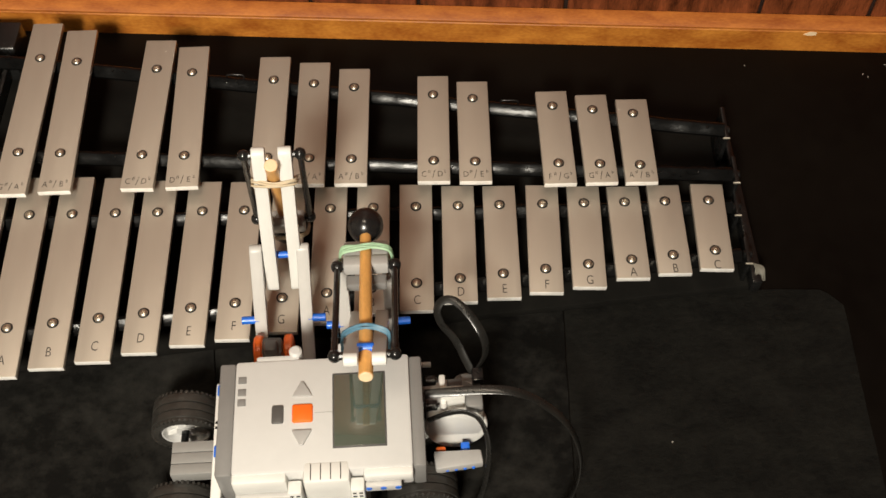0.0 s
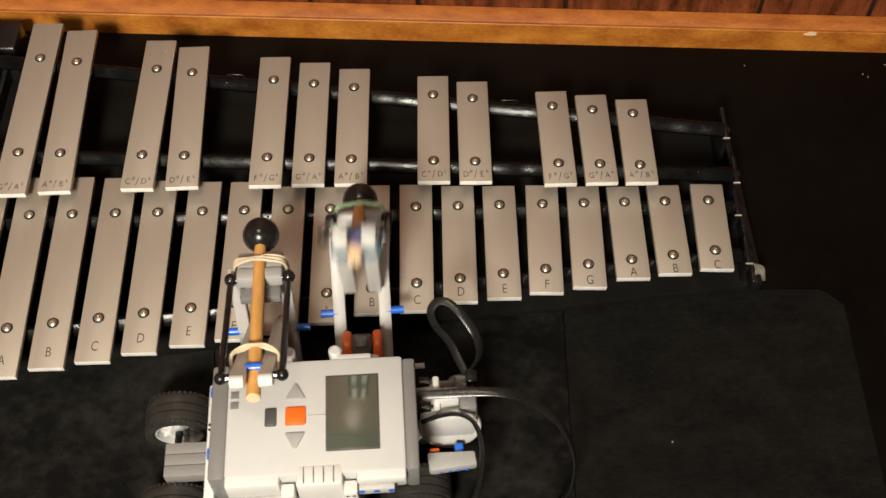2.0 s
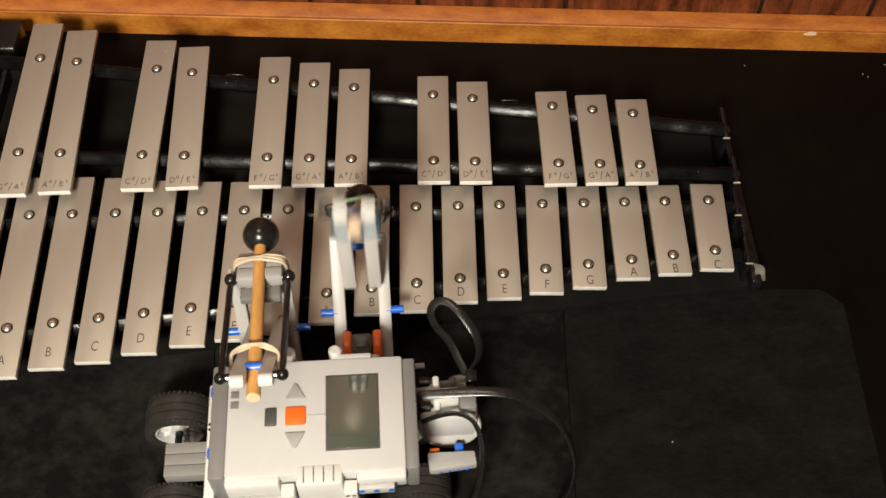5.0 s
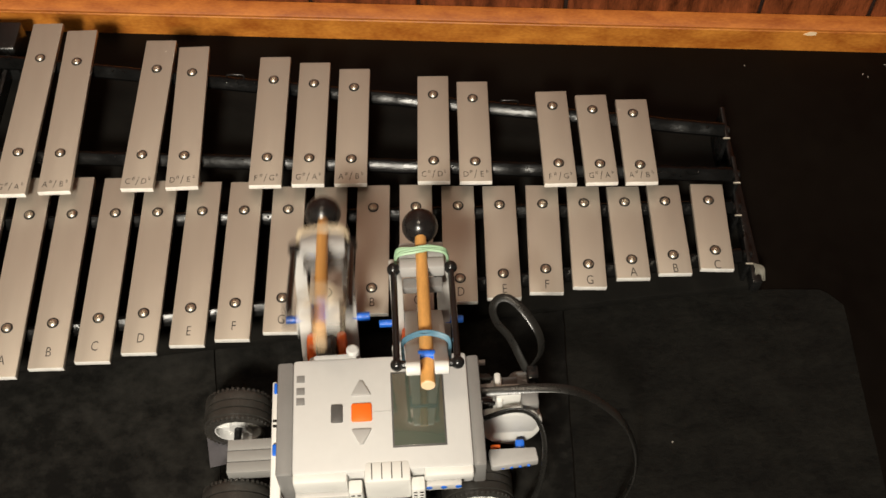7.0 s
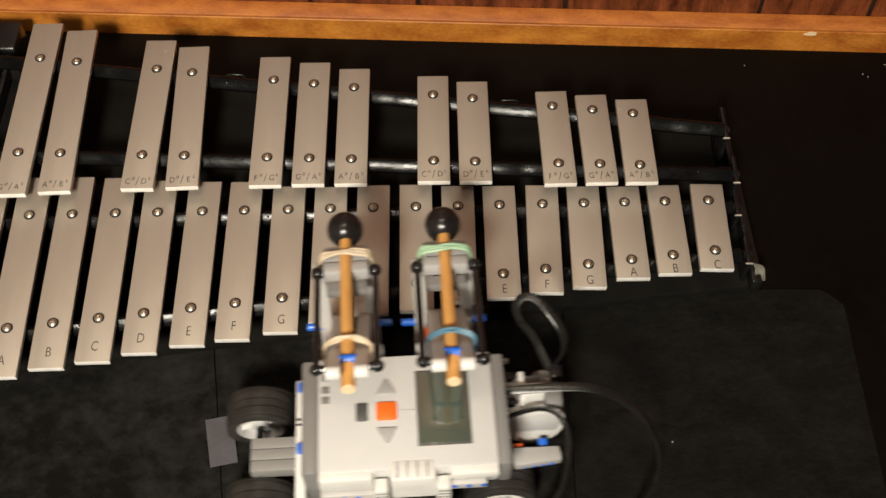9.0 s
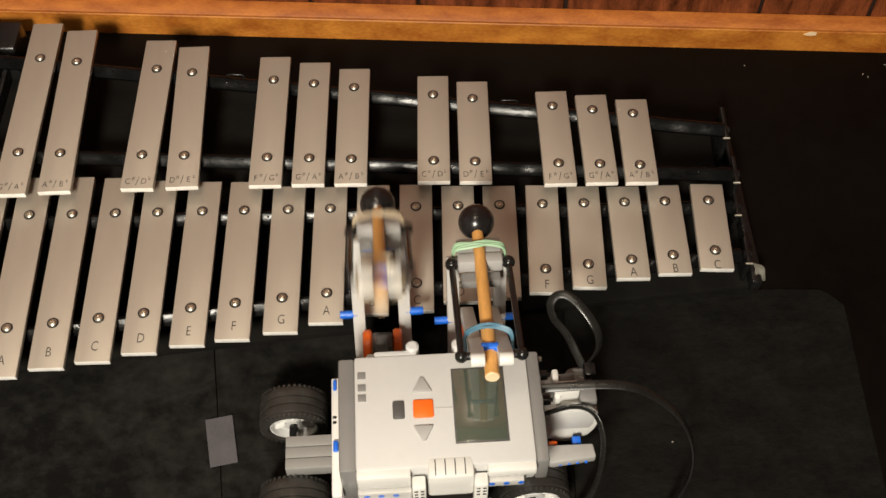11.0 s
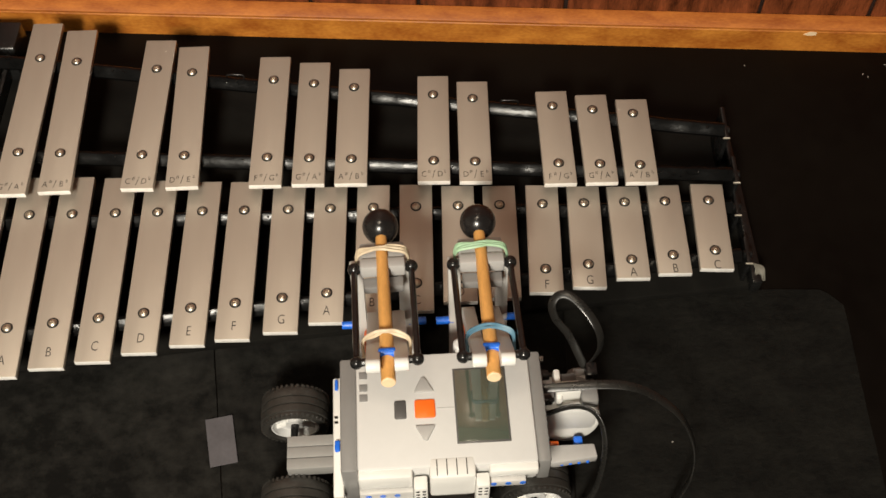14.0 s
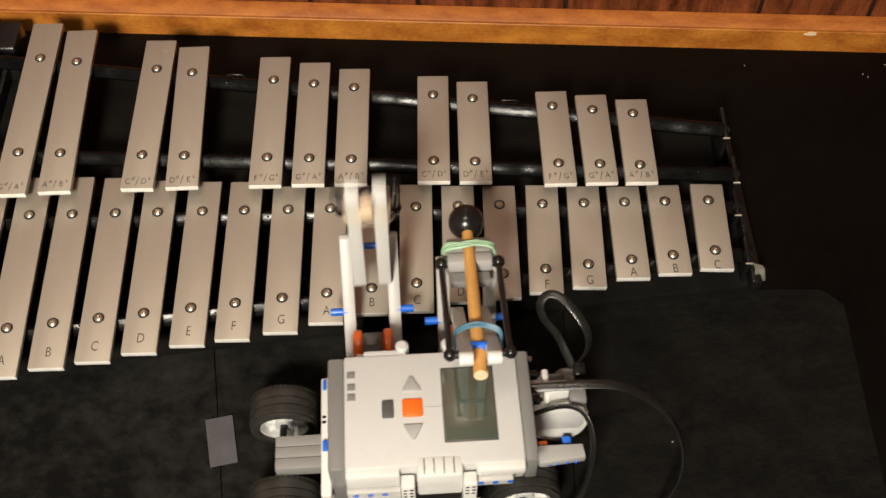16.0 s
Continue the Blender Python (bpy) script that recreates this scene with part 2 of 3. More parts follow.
def felt(x0, x1, y0, y1, mat, label, cut=0.0, slant=(0.0, 0.0), nx=40, ny=36):
    """A sheet whose two side edges may slant, in metres of x for a metre of y."""
    bm = bmesh.new()
    grid = [[None] * (ny + 1) for _ in range(nx + 1)]
    for i in range(nx + 1):
        for j in range(ny + 1):
            x, y = x0 + (x1 - x0) * i / nx, y0 + (y1 - y0) * j / ny
            x += (slant[0] * (1 - i / nx) + slant[1] * i / nx) * (y - y1)
            if cut and y > y1 - cut and x > x1 - cut:
                y = min(y, y1 - cut + (x1 - x))
            h = 0.0012 + 0.0009 * (0.5 + 0.5 * noise.noise((x * 14, y * 14, x0))) + 0.0005 * noise.noise((x * 60, y * 60, 3))
            grid[i][j] = bm.verts.new((x + 0.0008 * noise.noise((y * 30, x0, 1)), y + 0.0009 * noise.noise((x * 25, 7, y1)), h))
    for i in range(nx):
        for j in range(ny):
            bm.faces.new((grid[i][j], grid[i + 1][j], grid[i + 1][j + 1], grid[i][j + 1]))
    rim = bmesh.ops.extrude_edge_only(bm, edges=[e for e in bm.edges if e.is_boundary])
    for v in rim["geom"]:
        if isinstance(v, bmesh.types.BMVert):
            v.co.z = -0.001
    return tagged(part("felt_sheet", bm, mat), label, "cloth", "felt sheets")


DUSTY = "black felt sheet lying flat, dusty and lightly creased"
felt(-0.62, -0.1644, 0.06, 0.425, CLOTH, DUSTY, 0.0, (0.0, -0.157))
felt(-0.1636, 0.0825, 0.06, 0.425, CLOTH, DUSTY, 0.0, (-0.157, 0.0))
felt(0.0835, 0.278, 0.06, 0.413, PAPER, "plain black sheet lying flat with a few specks", 0.012)

bm = bmesh.new()
box(bm, -0.0088, 0.0088, -0.0168, 0.0168, 0, 0.0004, 0.0001, 1)
tape = tagged(part("tape_patch", bm, TAPE), "small grey tape rectangle stuck on black felt", "tape")
tape.matrix_world = pose(-0.1424, 0.2982, 0.0029, 0, 0, 12)
for x, y, turn in ((0.1476, 0.2977, 20), (0.2423, 0.6247, 60), (0.3557, 0.6259, 0), (0.3359, 0.6156, 40), (0.3393, 0.6126, 80)):
    bm = bmesh.new()
    box(bm, -0.0006, 0.0006, -0.0003, 0.0003, 0, 0.0003)
    speck = tagged(part("lint_speck", bm, LINT), "tiny pale lint speck on the dark surface", "lint", "lint specks")
    speck.matrix_world = pose(x, y, 0.0024 if y < 0.4 else 0.0001, 0, 0, turn)


# ---- the metal-bar instrument ----
def line(x, a, b):
    """Height of the line through a and b at x."""
    return a[1] + (x - a[0]) * (b[1] - a[1]) / (b[0] - a[0])


RAILS = {  # name: ends in plan and the tube's height
    "far_sharp": ((-0.3013, 0.5847), (0.1372, 0.5308), 0.0415),
    "near_sharp": ((-0.2991, 0.4951), (0.1388, 0.4841), 0.0415),
    "far_natural": ((-0.2849, 0.4497), (0.1840, 0.4622), 0.0290),
    "near_natural": ((-0.2825, 0.3603), (0.1851, 0.4207), 0.0290),
}
stand = tagged(new("glockenspiel_frame"), "black frame of a glockenspiel with four wrapped tubes", "frame")
bm = bmesh.new()
prism(bm, [(-0.40, 0.3336), (0.214, 0.413), (0.216, 0.555), (-0.40, 0.632)], 0.0004, 0.008, 0.001)
part("base_board", bm, BASE, stand)
random.seed(9)
OFFSET = {"far_sharp": (0.0016, 0.0012), "near_sharp": (0.0046, 0.0016), "far_natural": (0.0010, 0.0019), "near_natural": (0.0005, 0.0010)}
TUBES = []  # each tube's line in plan, a little off the line of its screws
for key, (a, b, z) in RAILS.items():
    TUBES.append(((a[0], a[1] + OFFSET[key][0]), (b[0], b[1] + OFFSET[key][1]), z))
for a, b, z in TUBES:
    bm = bmesh.new()
    x0, x1, n = -0.40, 0.203, 70
    pts = []
    for i in range(n + 1):
        x = x0 + (x1 - x0) * i / n
        pts.append((x, line(x, a, b) + random.uniform(-2e-4, 2e-4), z + random.uniform(-3e-4, 3e-4)))
    sweep(bm, pts, 0.0105, 0.0105, 2)
    tube = part("tube", bm, TUBE, stand)
    # glossy lumps of the wrap, scattered to give the tube its speckled glints
    for i in range(44):
        x = random.uniform(-0.34, 0.198)
        bm = bmesh.new()
        ball(bm, (0, 0, 0), random.uniform(0.0005, 0.0012), 8)
        bump = part("tube_lump", bm, LUMP, tube)
        bump.location = (x, line(x, a, b) + random.uniform(-0.003, 0.001), z + 0.0046)
bm = bmesh.new()
x = -0.345
box(bm, x - 0.004, x + 0.006, 0.335, 0.625, 0.007, 0.020, 0.0015)
for a, b, z in TUBES:
    y = line(x, a, b)
    box(bm, x - 0.0015, x + 0.0025, y - 0.006, y + 0.006, 0.007, z + 0.0065, 0.0015)
    rod(bm, (x - 0.004, y, z), (x + 0.0045, y, z), 0.0030, 14)
prism(bm, [(0.600, 0.0), (0.640, 0.0), (0.640, 0.034), (0.612, 0.034)], -0.385, -0.332, 0.001, Matrix(((0, 0, 1, 0), (1, 0, 0, 0), (0, 1, 0, 0), (0, 0, 0, 1))))
part("end_frame", bm, FRAME, stand)
bm = bmesh.new()
prism(bm, [(0.2095, 0.552), (0.2135, 0.552), (0.2190, 0.424), (0.2190, 0.408), (0.2120, 0.408)], 0.007, 0.0195, 0.0012)
end = part("end_frame", bm, FRAME, stand)
for (a, b, z), (far, near) in zip(TUBES, ((0.5440, 0.5150), (0.4985, 0.4750), (0.4770, 0.4560), (0.4375, 0.4160))):
    x = 0.2036 + (0.530 - near) * 0.042
    bm = bmesh.new()
    box(bm, x - 0.0016, x + 0.0016, near, far, 0.007, z + 0.0030, 0.0012)
    rod(bm, (x - 0.003, line(x, a, b), z), (x + 0.0030, line(x, a, b), z), 0.0030, 14)
    bracket = part("bracket", bm, FRAME, end)
    # pale steel strip at the bracket's near end
    bm = bmesh.new()
    box(bm, x - 0.0030, x + 0.0022, near - 0.0010, near + 0.0001, z + 0.0012, z + 0.0032, 0.0004, 1)
    part("bracket_edge", bm, STEEL, bracket, "bright metal edge")
bm = bmesh.new()
random.seed(12)
for k in range(14):
    u = k / 13
    sweep(bm, [(0.2135 + 0.006 * u, 0.4235 - 0.002 * u, 0.0200), (0.2150 + 0.006 * u, 0.4180 + random.uniform(-0.001, 0.001), 0.0212), (0.2140 + 0.007 * u, 0.4120 + random.uniform(-0.002, 0.002), 0.0175)], 0.0005, 0.0005, 3)
part("frayed_tape", bm, SPONGE, end, "frayed end of grey tape")
for x in (-0.1545, 0.0485):
    bm = bmesh.new()
    y = line(x, *RAILS["far_sharp"][:2])
    sweep(bm, [(x - 0.006, y + 0.003, 0.0435), (x - 0.006, y + 0.0045, 0.0478), (x, y + 0.0045, 0.0485), (x + 0.006, y + 0.0045, 0.0478), (x + 0.006, y + 0.003, 0.0435)], 0.0011, 0.0011, 4)
    part("wire_loop", bm, FRAME, stand)

WIDE, THICK = 0.0226, 0.0044


def bar_screw(parent, x, y):
    bm = bmesh.new()
    lathe(bm, [(0.0038, 0), (0.0038, 0.0005), (0.0033, 0.0007), (0.0026, 0.0005)], 18)
    g = part("grommet", bm, RUBBER, parent, "black rubber washer")
    g.location = (x, y, 0)
    bm = bmesh.new()
    lathe(bm, [(0, 0.0009), (0.0006, 0.0010), (0.0009, 0.0018), (0.0019, 0.0016), (0.0027, 0.0009), (0.0030, 0.0001), (0.0030, -0.001)], 18)
    s = part("screw", bm, STEEL, parent, "domed steel screw")
    s.location = (x, y, 0)
    s.rotation_euler = (0, 0, random.uniform(0, 3))


def tone_bar(text, x, y, length, turn, sharp):
    z = 0.052 if sharp else 0.040
    bm = bmesh.new()
    box(bm, -WIDE / 2, WIDE / 2, -length / 2, length / 2, -THICK, 0, 0.0005, 2)
    bar = part("tone_bar", bm, ALUMINIUM)
    bar.data.materials.append(CUT)
    for f in bar.data.polygons:
        if abs(f.normal.y) > 0.8:
            f.material_index = 1
    tagged(bar, f"brushed aluminium chime bar engraved with {text}, screwed onto black tubes", "chime bar", "sharp bars" if sharp else "natural bars")
    bar.matrix_world = pose(x, y, z, 0, 0, turn)
    inverse = bar.matrix_world.inverted()
    for key in (("far_sharp", "near_sharp") if sharp else ("far_natural", "near_natural")):
        at = inverse @ Vector((x, line(x, *RAILS[key][:2]), z))
        bar_screw(bar, 0.0, at.y)
    if sharp:
        a, b = text.split("/")
        low = -length / 2 + 0.0063
        for piece, size, dx, dy in ((a[0], 0.0062, -0.0068, 0), ("#", 0.0040, -0.0031, 0.0026), ("/", 0.0092, 0.0, 0), (b[0], 0.0062, 0.0044, 0), ("b", 0.0038, 0.0080, 0.0026)):
            lettering(piece, size * 1.12, INK, bar, pose(dx, low + dy - 0.0003, 0.00006), stretch=0.8)
    else:
        lettering(text, 0.0100, INK, bar, pose(0.0003, -length / 2 + 0.0076 - x * (0.0147 if x < 0 else 0.0245), 0.00006), stretch=0.72)


# x, y of the middle, length, turn in degrees
NATURALS = {
    "G": (-0.3125, 0.4010, 0.163, 2.2), "A": (-0.2833, 0.4034, 0.1571, 2.3), "B": (-0.2542, 0.4068, 0.1512, 2.1), "C": (-0.2249, 0.4089, 0.1460, 1.65),
    "D": (-0.1960, 0.4108, 0.1372, 1.5), "E": (-0.1655, 0.4131, 0.1305, 1.15), "F": (-0.1367, 0.4152, 0.1264, 0.95), "G ": (-0.1063, 0.4159, 0.1170, 1.16),
    "A ": (-0.0772, 0.4192, 0.1094, 1.1), "B ": (-0.0477, 0.4233, 0.1041, 1.0), "C ": (-0.0181, 0.4247, 0.1025, 1.2), "D ": (0.0109, 0.4276, 0.0946, 0.95),
    "E ": (0.0397, 0.4291, 0.0916, 1.0), "F ": (0.0688, 0.4314, 0.0879, -0.4), "G  ": (0.0976, 0.4330, 0.0828, -0.4), "A  ": (0.1264, 0.4365, 0.0758, 0.8),
    "B  ": (0.1546, 0.4388, 0.0732, 0.9), "C  ": (0.1842, 0.4411, 0.0706, -1.0),
}
SHARPS = {
    "G#/Ab": (-0.2996, 0.5395, 0.1616, 1.3), "A#/Bb": (-0.2708, 0.5371, 0.1522, 2.6), "C#/Db": (-0.2117, 0.5331, 0.1391, 0.65), "D#/Eb": (-0.1835, 0.5306, 0.1314, 3.0),
    "F#/Gb": (-0.1239, 0.5261, 0.1194, 1.05), "G#/Ab ": (-0.0942, 0.5238, 0.1128, 0.9), "A#/Bb ": (-0.0646, 0.5209, 0.1061, 0.85), "C#/Db ": (-0.0069, 0.5183, 0.0969, 0.75),
    "D#/Eb ": (0.0220, 0.5156, 0.0916, 1.0), "F#/Gb ": (0.0800, 0.5099, 0.0840, 1.85), "G#/Ab  ": (0.1087, 0.5087, 0.0797, 1.9), "A#/Bb  ": (0.1371, 0.5067, 0.0751, 0.85),
}
random.seed(2)
for key, v in NATURALS.items():
    tone_bar(key.strip(), *v, False)
for key, v in SHARPS.items():
    tone_bar(key.strip(), *v, True)


# ---- the playing machine ----
robot = tagged(new("toy_robot"), "white and grey plastic building-set robot on four wheels with two mallets", "robot")


def quick(name, mat, parent, *boxes, bevel=0.0006, label=""):
    bm = bmesh.new()
    for b in boxes:
        box(bm, *b, bevel)
    return part(name, bm, mat, parent, label)


# computer brick
TOP = 0.100
brick = quick("control_brick", SHELL, robot, (-0.0385, 0.0605, -0.0350, 0.0350, 0.076, TOP), bevel=0.0022, label="pale grey control brick with screen and buttons")
quick("end_cap", MIDGREY, brick, (-0.0475, -0.0382, -0.0345, 0.0345, 0.058, TOP - 0.0012), bevel=0.0016, label="mid-grey end cap")
quick("end_cap", MIDGREY, brick, (0.0602, 0.0675, -0.0345, 0.0335, 0.074, TOP - 0.0012), bevel=0.0016, label="mid-grey end cap")
quick("lower_shell", LIGHTGREY, brick, (-0.046, 0.057, -0.0200, 0.0345, 0.050, 0.078), bevel=0.0015)
quick("screen_frame", DARKGREY, brick, (0.0166, 0.0466, -0.0222, 0.0240, TOP - 0.002, TOP + 0.0003), bevel=0.0004)
quick("screen", SCREEN, brick, (0.0176, 0.0456, -0.0210, 0.0228, TOP - 0.001, TOP + 0.0005), bevel=0.00004, label="grey-green glossy display")
quick("centre_button", ORANGE, brick, (-0.0058, 0.0058, -0.0056, 0.0056, TOP - 0.001, TOP + 0.0012), bevel=0.0012, label="square orange button")
quick("back_button", DARKGREY, brick, (-0.0172, -0.0104, -0.0056, 0.0056, TOP - 0.001, TOP + 0.0010), bevel=0.0010, label="narrow dark grey button")
for sign in (1, -1):
    bm = bmesh.new()
    prism(bm, [(-0.0056, 0), (0.0056, 0), (0.0046, 0.0022), (0.0010, 0.0090), (-0.0010, 0.0090), (-0.0046, 0.0022)], 0, 0.0018, 0.0005, pose(-0.0003, sign * 0.0103, TOP - 0.0006, 0, 0, 0 if sign > 0 else 180))
    part("arrow_button", bm, LIGHTGREY, brick, "light grey triangular button")
quick("seam", LIGHTGREY, brick, (0.0068, 0.0166, -0.0002, 0.0002, TOP - 0.001, TOP + 0.0002), bevel=0.0001)
for y in (0.0225, 0.0148, 0.0085):
    quick("logo_mark", MIDGREY, brick, (-0.0364, -0.0318, y - 0.0022, y + 0.0022, TOP - 0.0005, TOP + 0.0003), bevel=0.0001)
# speaker grille on the near edge, and the stepped edge beside it
quick("speaker_grille", WHITE, brick, (0.0005, 0.0258, -0.0415, -0.0292, 0.074, TOP + 0.0004), bevel=0.0018)
for k in range(4):
    x = 0.0044 + k * 0.0054
    # solid dark strip on the surface, for the shade down in the slot
    quick("slot", DARKGREY, brick, (x, x + 0.0006, -0.0400, -0.0308, TOP - 0.002, TOP + 0.0007), bevel=0.0001)
quick("edge_rib", WHITE, brick, (-0.0383, -0.0085, -0.0396, -0.0290, 0.0835, TOP - 0.0010), bevel=0.0018)
quick("edge_rib", WHITE, brick, (0.0330, 0.0602, -0.0392, -0.0290, 0.0905, TOP - 0.0010), bevel=0.0018)
quick("back_rib", SHELL, brick, (-0.0270, -0.0020, 0.0330, 0.0385, 0.070, TOP - 0.0012), bevel=0.0016)
quick("back_rib", SHELL, brick, (0.0190, 0.0430, 0.0330, 0.0385, 0.070, TOP - 0.0012), bevel=0.0016)
for x in (-0.0045, 0.0220):
    bm = bmesh.new()
    rod(bm, (x, 0.040, 0.070), (x, 0.040, TOP + 0.0008), 0.0038, 18, edge=0.0012)
    part("post", bm, SHELL, brick)

# frame of beams and pins
def pinned_beam(name, mat, b, pins, axis):
    ob = quick(name, mat, robot, b, bevel=0.0012)
    for p in pins:
        bm = bmesh.new()
        e = Vector({"x": (0.0018, 0, 0), "y": (0, 0.0018, 0), "z": (0, 0, 0.0018)}[axis])
        rod(bm, Vector(p) - e * 0.7, Vector(p) + e * 0.7, 0.0018, 12)
        part("pin", bm, BLUE, ob, "blue connector pin")
    return ob


pinned_beam("front_beam", TALLGREY, (-0.0385, -0.0085, -0.0412, -0.0340, 0.0700, 0.0815), [(-0.0335 + 0.008 * k, -0.0402, 0.0780) for k in range(3)], "y")
pinned_beam("front_beam", TALLGREY, (0.0330, 0.0535, -0.0412, -0.0340, 0.0825, 0.0895), [(0.0355 + 0.008 * k, -0.0402, 0.0868) for k in range(3)], "y")
pinned_beam("front_beam", WHITE, (-0.0460, 0.0365, -0.0480, -0.0400, 0.0560, 0.0640), [(-0.0120 + 0.008 * k, -0.0470, 0.0605) for k in range(6)], "y")
for x in (-0.0045, 0.0295):
    ob = pinned_beam("upright_beam", WHITE, (x - 0.0038, x + 0.0038, -0.0445, -0.0365, 0.030, 0.0935), [], "y")
    for k in range(3):
        for dx in (-0.0017, 0.0017):
            # black block on the face, its colour standing for the hole's inner shade
            quick("hole", BLACK, ob, (x + dx - 0.0010, x + dx + 0.0010, -0.0447, -0.0440, 0.0890 - 0.0042 * k, 0.0906 - 0.0042 * k), bevel=0.0001)
pinned_beam("side_beam", WHITE, (-0.0530, -0.0470, -0.040, 0.0335, 0.070, 0.078), [], "x")
for y in (0.0040, 0.0072):
    # black strip on top of the beam in place of a shaded slot
    quick("side_slot", BLACK, robot, (-0.0522, -0.0500, y, y + 0.0016, 0.0772, 0.0783), bevel=0.0002)
quick("side_connector", BLUE, robot, (-0.0518, -0.0498, 0.0245, 0.0315, 0.0785, 0.0800), bevel=0.0008)
quick("side_connector", BLUE, robot, (-0.0520, -0.0490, -0.0140, -0.0070, 0.0785, 0.0800), bevel=0.0008)
quick("chassis", LIGHTGREY, robot, (-0.050, 0.0335, -0.030, 0.046, 0.026, 0.052), bevel=0.002)
axle_block = quick("axle_block", BLOCKGREY, robot, (-0.0825, -0.045, -0.0104, -0.0037, 0.040, 0.050), (-0.0825, -0.045, -0.0033, 0.0034, 0.040, 0.050), (-0.0825, -0.045, 0.0038, 0.0105, 0.040, 0.050), bevel=0.0004, label="light grey block of stacked beams")
for x, y in ((-0.0815, 0.0295), (-0.0800, -0.0190), (0.063, -0.0190), (0.056, 0.0295)):
    bm = bmesh.new()
    rod(bm, (x, y - 0.022, 0.0216), (x, y + 0.022, 0.0216), 0.0024, 10)
    part("axle", bm, BLACK, robot, "black cross axle")


# wheels
def wheel(x, y):
    """Wheel with its middle at x, y; the axle lies along y."""
    turn = Matrix.Rotation(radians(90), 4, "X")
    bm = bmesh.new()
    lathe(bm, [(0.0028, -0.0085), (0.0048, -0.0085), (0.0052, -0.0062), (0.0095, -0.0050), (0.0136, -0.0062), (0.0140, -0.0095), (0.0152, -0.0095), (0.0152, 0.0095), (0.0140, 0.0095), (0.0132, 0.0045), (0.0062, 0.0035), (0.0058, 0.0080), (0.0028, 0.0080), (0.0028, -0.0085)], 32, turn)
    hub = part("wheel", bm, SHELL, robot, "light grey spoked wheel with black tyre")
    for k in range(6):
        bm = bmesh.new()
        a = math.pi * k / 3
        m = Matrix.Rotation(a, 4, "Y")
        box(bm, 0.0045, 0.0138, -0.0066, -0.003, -0.0009, 0.0009, 0.0004, 1, m)
        part("spoke", bm, WHITE, hub)
    bm = bmesh.new()
    prof = [(0.0150, -0.0100), (0.0165, -0.0110), (0.0192, -0.0106), (0.0207, -0.0092)]
    for c in (-0.0052, 0.0, 0.0052):
        prof += [(0.0215, c - 0.0021), (0.0216, c), (0.0215, c + 0.0021), (0.0206, c + 0.0023), (0.0206, c + 0.0029)]
    prof += [(0.0207, 0.0092), (0.0192, 0.0106), (0.0165, 0.0110), (0.0150, 0.0100)]
    lathe(bm, prof, 48, turn)
    tyre = part("tyre", bm, TYRE, hub, "black ribbed rubber tyre")
    bm = bmesh.new()
    for k in range(40):
        for s in (-1, 1):
            m = Matrix.Rotation(2 * math.pi * (k + 0.25 * (s + 1)) / 40, 4, "Y")
            box(bm, 0.0194, 0.0210, s * 0.0097 - 0.0009, s * 0.0097 + 0.0009, -0.0008, 0.0008, 0, 1, m)
    part("tread", bm, TYRE, hub, "", False)
    hub.matrix_local = pose(x, y, 0.0216)
    return hub


WHEELS = [wheel(-0.0810, 0.0385), wheel(-0.0795, -0.0215), wheel(0.0650, -0.0180), wheel(0.0560, 0.0300)]


# drive motor beside the brick
def tilted(y, z, tilt):
    return pose(0.0870, y, z, 90 - tilt, 0, 0)


bm = bmesh.new()
lathe(bm, [(0, 0.0008), (0.0174, 0.0008), (0.0186, 0.0), (0.0190, -0.001), (0.0190, -0.0030), (0.0180, -0.0036), (0, -0.0036)], 44, tilted(0.0112, 0.0480, 14))
motor = part("drive_motor", bm, WHITE, robot, "white round-ended drive motor")
bm = bmesh.new()
lathe(bm, [(0.0150, -0.0030), (0.0150, -0.014), (0.0128, -0.0145), (0.0125, -0.026), (0, -0.026)], 32, tilted(0.0125, 0.0440, 5))
part("motor_body", bm, MIDGREY, motor, "mid-grey motor barrel")
housing = []
housing.append(quick("gearbox", SHELL, motor, (0.0720, 0.1060, 0.0150, 0.0420, 0.026, 0.052), bevel=0.003, label="light grey gearbox"))
housing.append(quick("gearbox_bridge", WHITE, motor, (0.0800, 0.0950, 0.0225, 0.0305, 0.050, 0.0640), (0.0800, 0.0840, 0.0200, 0.0400, 0.050, 0.0610), bevel=0.0014))
housing.append(quick("gearbox_side", MIDGREY, motor, (0.0950, 0.1055, 0.0180, 0.0330, 0.050, 0.0590), bevel=0.0020))
# dark grey block that paints a recess's shade; nothing is hollowed out
housing.append(quick("recess_shade", DARKGREY, motor, (0.0850, 0.0940, 0.0315, 0.0385, 0.050, 0.0570), bevel=0.0008))
for c in ((0.0735, 0.0345, 0.064), (0.0735, 0.0180, 0.064)):
    bm = bmesh.new()
    rod(bm, (c[0] - 0.004, c[1], c[2]), (c[0] + 0.0025, c[1], c[2]), 0.0036, 14)
    rod(bm, (c[0] + 0.0020, c[1], c[2]), (c[0] + 0.0045, c[1], c[2]), 0.0018, 10)
    part("socket", bm, BLACK, motor, "round black socket")
for c in ((0.0705, 0.0450, 0.066), (0.0705, 0.0285, 0.066)):
    bm = bmesh.new()
    rod(bm, (c[0] - 0.003, c[1], c[2]), (c[0] + 0.003, c[1], c[2]), 0.0017, 10)
    part("stud", bm, LIGHTGREY, motor)
bm = bmesh.new()
lathe(bm, [(0, 0.001), (0.0070, 0.0006), (0.0090, -0.0012), (0.0096, -0.016)], 28, pose(0.0985, 0.0400, 0.0500, -24, 10, 0))
